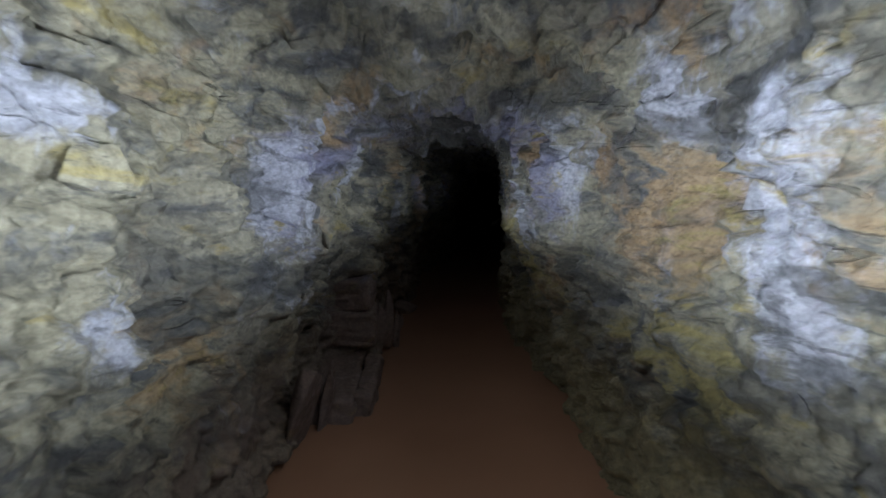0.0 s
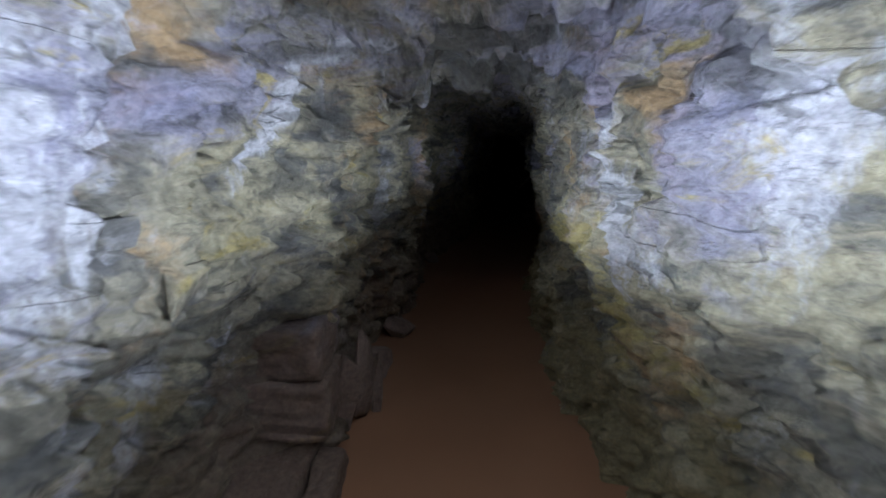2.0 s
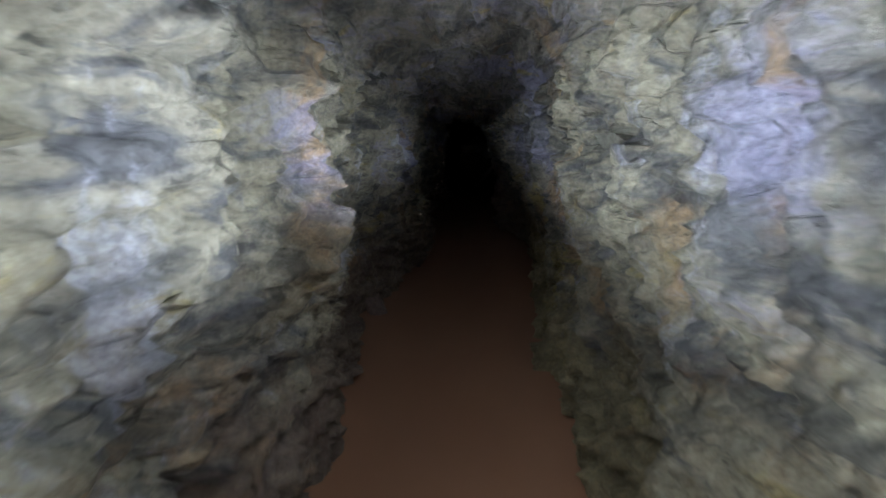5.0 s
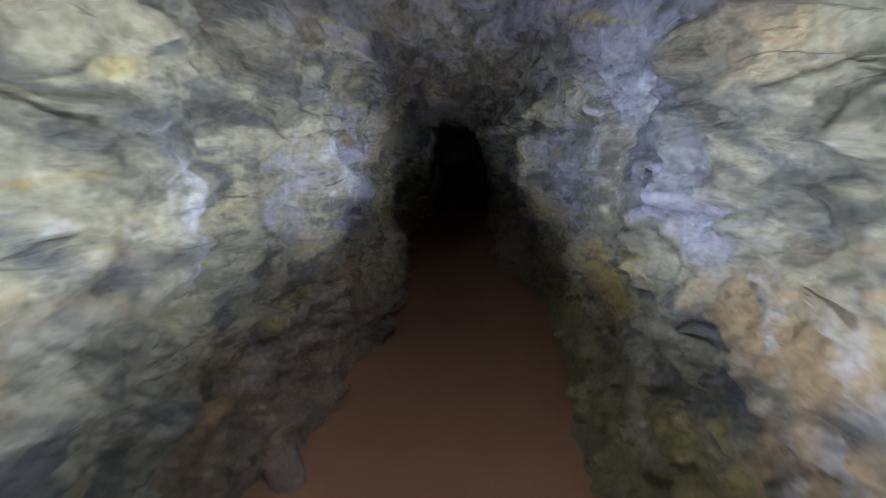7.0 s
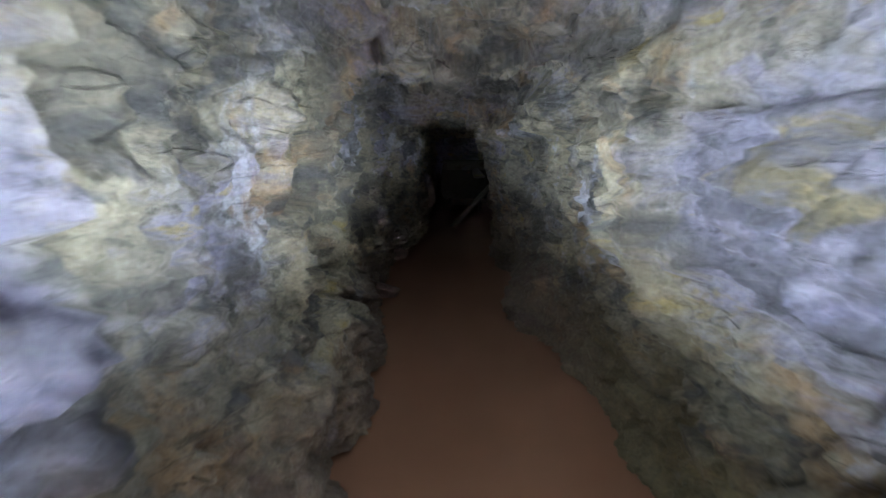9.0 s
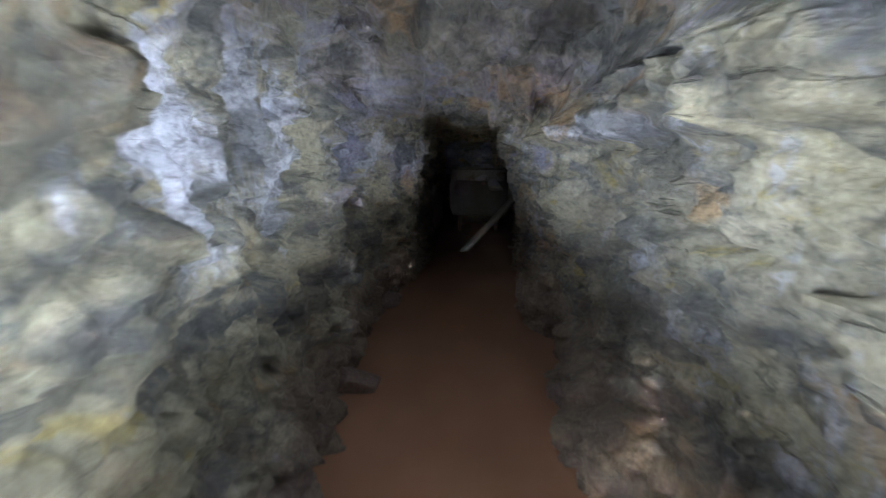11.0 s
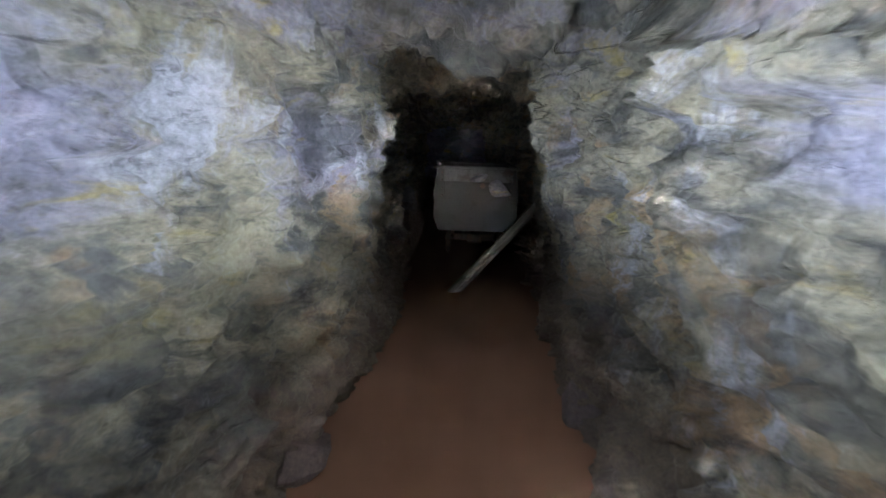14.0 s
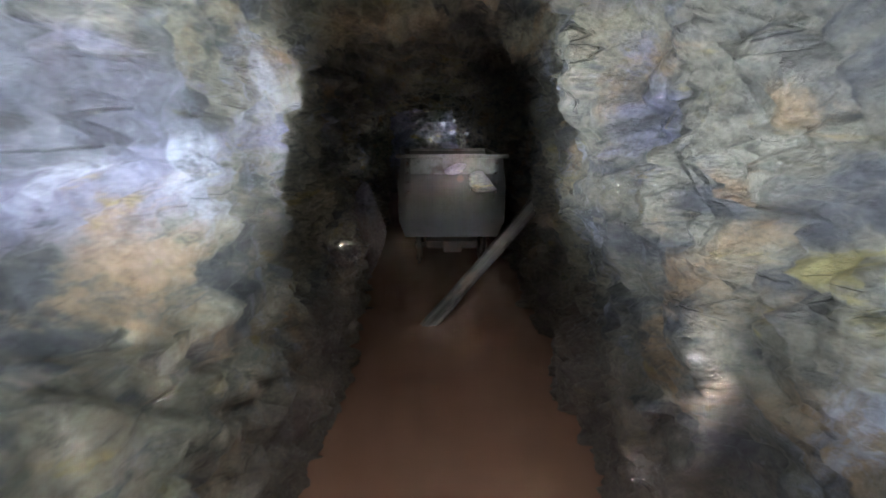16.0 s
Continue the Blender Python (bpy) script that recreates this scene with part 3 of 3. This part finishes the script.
# ---- rusty tub, timber, stones ----
def metal_material(name, paint, rust, amount):
    m, nodes, links, bsdf = material(name)
    co = stretched(nodes, links, 1, 1, 1)
    n1 = noise_node(nodes, links, co, 5, 7, 0.65, 0.5)
    n2 = noise_node(nodes, links, co, 40, 5, 0.7)
    c = mix(nodes, links, ramp(nodes, links, n1.outputs[0], amount - 0.08, amount + 0.08), rust, paint)
    c = mix(nodes, links, times(nodes, links, ramp(nodes, links, n2.outputs[0], 0.5, 0.3), 0.5), c, tuple(0.5 * v for v in rust))
    links.new(c, bsdf.inputs["Base Color"])
    bsdf.inputs["Roughness"].default_value = 0.85
    bsdf.inputs["Specular IOR Level"].default_value = 0.2
    b = nodes.new("ShaderNodeBump")
    b.inputs["Strength"].default_value, b.inputs["Distance"].default_value = 0.6, 0.006
    links.new(n2.outputs[0], b.inputs["Height"])
    links.new(b.outputs[0], bsdf.inputs["Normal"])
    return m


def timber_material():
    m, nodes, links, bsdf = material("wet_old_timber")
    co = stretched(nodes, links, 30, 30, 1.6)
    n1 = noise_node(nodes, links, co, 2.0, 7, 0.65, 0.6)
    n2 = noise_node(nodes, links, stretched(nodes, links, 1, 1, 1), 7, 5, 0.6, 0.4)
    c = mix(nodes, links, ramp(nodes, links, n1.outputs[0], 0.35, 0.65), (0.04, 0.035, 0.031), (0.08, 0.072, 0.065))
    c = mix(nodes, links, times(nodes, links, ramp(nodes, links, n2.outputs[0], 0.52, 0.66), 0.6), c, (0.12, 0.075, 0.05))
    links.new(c, bsdf.inputs["Base Color"])
    bsdf.inputs["Roughness"].default_value = 0.85
    b = nodes.new("ShaderNodeBump")
    b.inputs["Strength"].default_value, b.inputs["Distance"].default_value = 0.8, 0.006
    links.new(n1.outputs[0], b.inputs["Height"])
    links.new(b.outputs[0], bsdf.inputs["Normal"])
    return m


TUB_STEEL = metal_material("greyed_tub_steel", (0.026, 0.0255, 0.0235), (0.019, 0.016, 0.0135), 0.42)
TUB_RIM = metal_material("worn_rim_steel", (0.085, 0.085, 0.083), (0.05, 0.04, 0.032), 0.46)
IRON = metal_material("rusted_iron", (0.05, 0.042, 0.037), (0.07, 0.042, 0.028), 0.5)
TIMBER = timber_material()
PALE_CLAY = rock_material("dried_pale_clay", (0.30, 0.28, 0.22), (0.28, 0.23, 0.16), (0.24, 0.22, 0.19), (0.3, 0.3, 0.3), (0.3, 0.25, 0.18), (0.3, 0.25, 0.18), wet=0.5, cracks=0.0, low=-2.0)
CHALK = rock_material("greyed_crust", (0.22, 0.22, 0.21), (0.20, 0.19, 0.17), (0.18, 0.18, 0.18), (0.24, 0.24, 0.25), (0.2, 0.19, 0.18), (0.2, 0.19, 0.18), wet=0.5, cracks=0.0, low=-2.0)


def mine_tub(x, y, z, turn):
    """A steel mine tub seen end on: tapered hopper, rim, corner straps, bumper, axles and wheels."""
    tub = thing("mine_tub", laid(x, y, z, 0, 0, turn), "abandoned grey rusted steel mine tub standing in flood water", "mine tub")
    w_top, w_mid, w_low, h, deep, t = 0.42, 0.455, 0.40, 0.68, 1.15, 0.012

    def plate(corners, inward):
        bm = bmesh.new()
        out = [bm.verts.new(c) for c in corners]
        back = [bm.verts.new(Vector(c) + Vector(inward) * t) for c in corners]
        n = len(out)
        bm.faces.new(out)
        bm.faces.new(back[::-1])
        for i in range(n):
            bm.faces.new((out[i], back[i], back[(i + 1) % n], out[(i + 1) % n]))
        bmesh.ops.recalc_face_normals(bm, faces=bm.faces)
        return bm

    def end(yy):
        return [(-w_low, yy, 0), (w_low, yy, 0), (w_mid, yy, 0.14), (w_mid, yy, 0.45), (w_top, yy, h), (-w_top, yy, h), (-w_mid, yy, 0.45), (-w_mid, yy, 0.14)]

    part("end_plate", plate(end(0.0), (0, 1, 0)), TUB_STEEL, tub)
    part("end_plate", plate(end(deep), (0, -1, 0)), TUB_STEEL, tub)
    for s in (-1, 1):
        part("side_plate", plate([(s * w_mid, 0.012, 0.14), (s * w_mid, deep - 0.012, 0.14), (s * w_top, deep - 0.012, h), (s * w_top, 0.012, h)], (-s, 0, 0)), TUB_STEEL, tub)
        part("side_plate", plate([(s * w_low, 0.012, 0.0), (s * w_low, deep - 0.012, 0.0), (s * w_mid, deep - 0.012, 0.138), (s * w_mid, 0.012, 0.138)], (-s, 0, 0)), TUB_STEEL, tub)
        bm = bmesh.new()
        box(bm, s * (w_top + 0.006), deep / 2, h + 0.008, 0.035, deep + 0.05, 0.03, 0.006)
        part("rim", bm, TUB_RIM, tub, "worn pale steel rim")
        bm = bmesh.new()
        box(bm, s * (w_top - 0.05), -0.012, h / 2 + 0.17, 0.055, 0.012, 0.34, 0.003)
        strap = part("corner_strap", bm, TUB_STEEL, tub)
        for k in range(4):
            bm = bmesh.new()
            bmesh.ops.create_uvsphere(bm, u_segments=10, v_segments=6, radius=0.012)
            bmesh.ops.transform(bm, matrix=Matrix.Translation((s * (w_top - 0.05), -0.019, h / 2 + 0.05 + 0.08 * k)), verts=bm.verts)
            part("rivet", bm, IRON, strap)
    bm = bmesh.new()
    box(bm, 0, -0.010, h - 0.075, 2 * w_top - 0.05, 0.016, 0.13, 0.004)
    part("end_band", bm, TUB_RIM, tub, "scuffed pale steel band under the rim")
    for yy in (-0.016, deep + 0.016):
        bm = bmesh.new()
        box(bm, 0, yy, h + 0.008, 2 * w_top + 0.09, 0.035, 0.03, 0.006)
        part("rim", bm, TUB_RIM, tub, "worn pale steel rim")
    bm = bmesh.new()
    box(bm, 0, deep / 2, -0.045, 0.44, deep + 0.2, 0.07, 0.012)
    chassis = part("underframe", bm, IRON, tub)
    bm = bmesh.new()
    box(bm, 0, -0.14, -0.045, 0.16, 0.06, 0.10, 0.02)
    part("bumper", bm, IRON, chassis)
    for yy in (0.25, deep - 0.25):
        bm = bmesh.new()
        bmesh.ops.create_cone(bm, cap_ends=True, segments=14, radius1=0.025, radius2=0.025, depth=0.66)
        bmesh.ops.transform(bm, matrix=pose(0, yy, -0.13, 0, 90, 0), verts=bm.verts)
        axle = part("axle", bm, IRON, tub)
        for s in (-1, 1):
            bm = bmesh.new()
            bmesh.ops.create_cone(bm, cap_ends=True, segments=28, radius1=0.15, radius2=0.14, depth=0.05)
            bmesh.ops.create_cone(bm, cap_ends=True, segments=28, radius1=0.18, radius2=0.18, depth=0.015)
            bmesh.ops.transform(bm, matrix=pose(s * 0.29, yy, -0.13, 0, 90 * s, 0), verts=bm.verts)
            part("wheel", bm, IRON, axle)
    # clay splash stuck to the end plate
    bm = broken_rock(5, 0.14, 0.02, 0.10, 7, 3)
    bmesh.ops.transform(bm, matrix=pose(0.26, -0.018, 0.47, 0, 12, 0), verts=bm.verts)
    part("clay_patch", bm, PALE_CLAY, tub, "dried pale clay patch")
    bm = broken_rock(8, 0.13, 0.018, 0.045, 7, 3)
    bmesh.ops.transform(bm, matrix=pose(0.02, -0.026, h - 0.10, 0, -14, 0), verts=bm.verts)
    part("clay_patch", bm, PALE_CLAY, tub, "dried pale clay patch")
    bm = bmesh.new()
    bmesh.ops.create_cone(bm, cap_ends=True, segments=16, radius1=0.03, radius2=0.03, depth=0.012)
    bmesh.ops.transform(bm, matrix=pose(0.07, -0.006, 0.50, 90, 0, 0), verts=bm.verts)
    part("bolt_hole", bm, IRON, tub, "dark rusted bolt boss")
    return tub


mine_tub(0.36, 14.70, 0.37, -3.0)

bm = broken_rock(3, 0.028, 0.03, 0.04, 6, 3)
lump = part("crust_lump", bm, CHALK)
lump.matrix_world = laid(-0.045, 14.70, 1.105, 0, 10, 20)
tagged(lump, "small pale grey crust lump on the rim of the tub", "stone")


def plank(name, a, b, width, thick, mat, label, category, seed):
    """A worn board from a to b with chewed ends and softened edges."""
    a, b = laid(*a).translation, laid(*b).translation
    length = (b - a).length
    bm = bmesh.new()
    bmesh.ops.create_cube(bm, size=1.0)
    bmesh.ops.transform(bm, matrix=Matrix.Diagonal((width, thick, length, 1)), verts=bm.verts)
    bmesh.ops.bevel(bm, geom=list(bm.edges), offset=min(width, thick) * 0.18, segments=2, affect="EDGES")
    bmesh.ops.subdivide_edges(bm, edges=[e for e in bm.edges if e.calc_length() > length * 0.5], cuts=24)
    for v in bm.verts:
        q = Vector((v.co.x * 9, v.co.y * 9, v.co.z * 5 + seed))
        v.co += 0.006 * Vector((noise.noise(q), noise.noise(q + Vector((7, 0, 0))), 0))
        if abs(v.co.z) > length * 0.46:
            v.co.z += 0.03 * noise.noise(q * 3.0)
    for f in bm.faces:
        f.smooth = True
    ob = part(name, bm, mat)
    ob.matrix_world = Matrix.Translation((a + b) / 2) @ (b - a).to_track_quat("Z", "Y").to_matrix().to_4x4()
    return tagged(ob, label, category)


plank("timber_prop", (0.03, 13.72, -0.10), (0.90, 13.98, 0.80), 0.075, 0.085, TIMBER, "old grey pit prop leaning against the rock wall", "timber", 2)

# stones by the first west rib
def stone(name, seed, size, m, mat, label, group="", cuts=14, level=4):
    ob = part(name, broken_rock(seed, *size, cuts, level), mat)
    ob.matrix_world = m
    return tagged(ob, label, "stone", group)


def block(name, seed, size, m, label, rough=0.018):
    """A squared, worn block of stone with broken arrises and a bedded, uneven face."""
    bm = bmesh.new()
    bmesh.ops.create_cube(bm, size=1.0)
    bmesh.ops.transform(bm, matrix=Matrix.Diagonal((*size, 1)), verts=bm.verts)
    bmesh.ops.bevel(bm, geom=list(bm.edges), offset=0.02, segments=2, affect="EDGES", profile=0.6)
    bmesh.ops.subdivide_edges(bm, edges=[e for e in bm.edges if e.calc_length() > 0.05], cuts=14, use_grid_fill=True)
    shift = Vector((seed * 3.7, seed * 1.3, 0))
    for v in bm.verts:
        q = v.co * 7 + shift
        beds = noise.noise(Vector((q.x * 0.3, q.y * 0.3, v.co.z * 26 + seed)))
        v.co += Vector((noise.fractal(q, 0.9, 2.0, 4), noise.fractal(q + Vector((9, 0, 0)), 0.9, 2.0, 4), 0.7 * noise.fractal(q + Vector((0, 9, 0)), 0.9, 2.0, 4))) * rough
        v.co.x += 0.012 * beds
        v.co.y += 0.012 * beds
    for f in bm.faces:
        f.smooth = True
    ob = part(name, bm, ROCK_LOW)
    ob.matrix_world = m
    return tagged(ob, label, "stone")


block("stone_slab", 1, (0.27, 0.70, 0.40), laid(-0.645, 2.56, -0.06, 1, 2, 4), "flat brown mud-stained stone slab just above the water")
block("stone_slab", 2, (0.11, 0.62, 0.38), laid(-0.455, 2.60, -0.07, 0, -2, 2), "narrow grey stone slab at the water's edge")
block("stone_block", 3, (0.40, 0.30, 0.24), laid(-0.66, 2.96, 0.325, 0, 2, 3), "bedded brown stone block at the foot of the rib")
block("stone_block", 4, (0.36, 0.28, 0.22), laid(-0.66, 2.97, 0.555, 2, -2, -2), "bedded grey brown stone block in the rib")
stone("upright_stone", 24, (0.07, 0.16, 0.42), laid(-0.70, 2.02, 0.18, 4, 16, 10), ROCK_LOW, "tall dark leaning stone leaf against the wall", "leaning stone leaves")
stone("upright_stone", 25, (0.06, 0.14, 0.38), laid(-0.63, 2.22, 0.10, -3, 10, -8), ROCK_LOW, "tall dark leaning stone leaf against the wall", "leaning stone leaves")
stone("upright_stone", 26, (0.06, 0.09, 0.40), laid(-0.42, 3.28, 0.22, 3, 5, 5), ROCK_LOW, "red brown split stone standing on end", "leaning stone leaves")
stone("upright_stone", 27, (0.045, 0.07, 0.30), laid(-0.37, 3.40, 0.12, -4, 4, 20), ROCK_LOW, "thin red brown stone splinter on end", "leaning stone leaves")
stone("stone", 31, (0.14, 0.22, 0.26), laid(-0.52, 3.20, 0.16, 5, 10, 0), ROCK_LOW, "red brown mud-covered stone at the rib's foot")

stone("stone", 41, (0.20, 0.30, 0.50), laid(-0.36, 14.75, 0.35, 0, 4, 12), ROCK_LOW, "dark grey block of stone beside the rusted tub")

# stones at the feet of the walls, sunk in the water
for i, (x, y, z, s, mat) in enumerate((
        (-0.46, 3.72, 0.06, 0.16, ROCK_LOW), (-0.44, 4.25, 0.03, 0.15, ROCK_LOW), (-0.66, 6.40, 0.02, 0.15, ROCK_LOW),
        (0.72, 9.72, 0.06, 0.17, ROCK_LOW), (0.72, 10.05, 0.04, 0.15, ROCK_LOW), (-0.58, 10.1, 0.04, 0.15, ROCK_LOW),
        (-0.55, 11.5, 0.04, 0.13, ROCK_LOW), (0.70, 11.9, 0.05, 0.16, ROCK), (0.66, 4.0, 0.02, 0.13, ROCK))):
    stone("foot_stone", 60 + i, (s, s * 1.3, s * 0.9), laid(x, y, z, 10 * i, 17 * i, 31 * i), mat, "angular wet stone at the foot of the wall", "stones at the wall's foot")


# ---- jutting pieces of rock, parts of the walls ----
def rock_plate(seed, skin):
    """A flat broken piece of rock with sharp edges, its face along x."""
    rng = random.Random(seed)
    bm = bmesh.new()
    for _ in range(15):
        bm.verts.new((rng.choice((-0.8, 0.22, 0.32, 0.38)), rng.uniform(-1, 1), rng.uniform(-1, 1)))
    hull = bmesh.ops.convex_hull(bm, input=bm.verts)
    bmesh.ops.delete(bm, geom=[v for v in hull["geom_interior"] if isinstance(v, bmesh.types.BMVert)], context="VERTS")
    bmesh.ops.bevel(bm, geom=list(bm.edges), offset=0.035, segments=1, affect="EDGES")
    me = bpy.data.meshes.new("rock")
    bm.to_mesh(me)
    bm.free()
    layer = me.attributes.new("mineral_and_beam", "FLOAT_COLOR", "POINT")
    layer.data.foreach_set("color", np.tile(np.array(skin, dtype=np.float32), len(me.vertices)))
    me.materials.append(ROCK)
    return me


walls = {name: bpy.data.objects[name] for name in ("wall_west", "wall_east")}
rng = random.Random(12)
first, last = int(np.searchsorted(ys, 0.9)), int(np.searchsorted(ys, 13.6))
for k in range(220):
    row = rng.randint(first, last)
    west = rng.random() < 0.5
    col = rng.randint(int(NS * 0.09), int(NS * 0.33)) if west else rng.randint(int(NS * 0.67), int(NS * 0.91))
    place = Vector(pts[row, col])
    across = Vector(pts[row, col + 12]) - Vector(pts[row, col - 12])
    along = Vector(pts[min(row + 12, len(ys) - 1), col]) - Vector(pts[row - 12, col])
    inward = across.cross(along).normalized()
    if inward.x * (1 if west else -1) < 0:
        inward = -inward
    if abs(inward.x) < 0.9:
        continue
    side = Vector((0, 0, 1)).cross(inward).normalized()
    turn = Matrix((inward, side, inward.cross(side))).transposed().to_4x4()
    size = 0.035 + 0.05 * rng.random() ** 1.8
    ob = new("rock", rock_plate(200 + k, skins[row, col]))
    ob.parent = walls["wall_west" if west else "wall_east"]
    ob.matrix_world = Matrix.Translation(place - inward * size * 0.19) @ turn @ pose(0, 0, 0, rng.uniform(-10, 10), rng.uniform(-12, 12), rng.uniform(-14, 14)) @ Matrix.Diagonal((size * 0.75, size * rng.uniform(1.1, 2.0), size * rng.uniform(0.4, 0.8), 1))
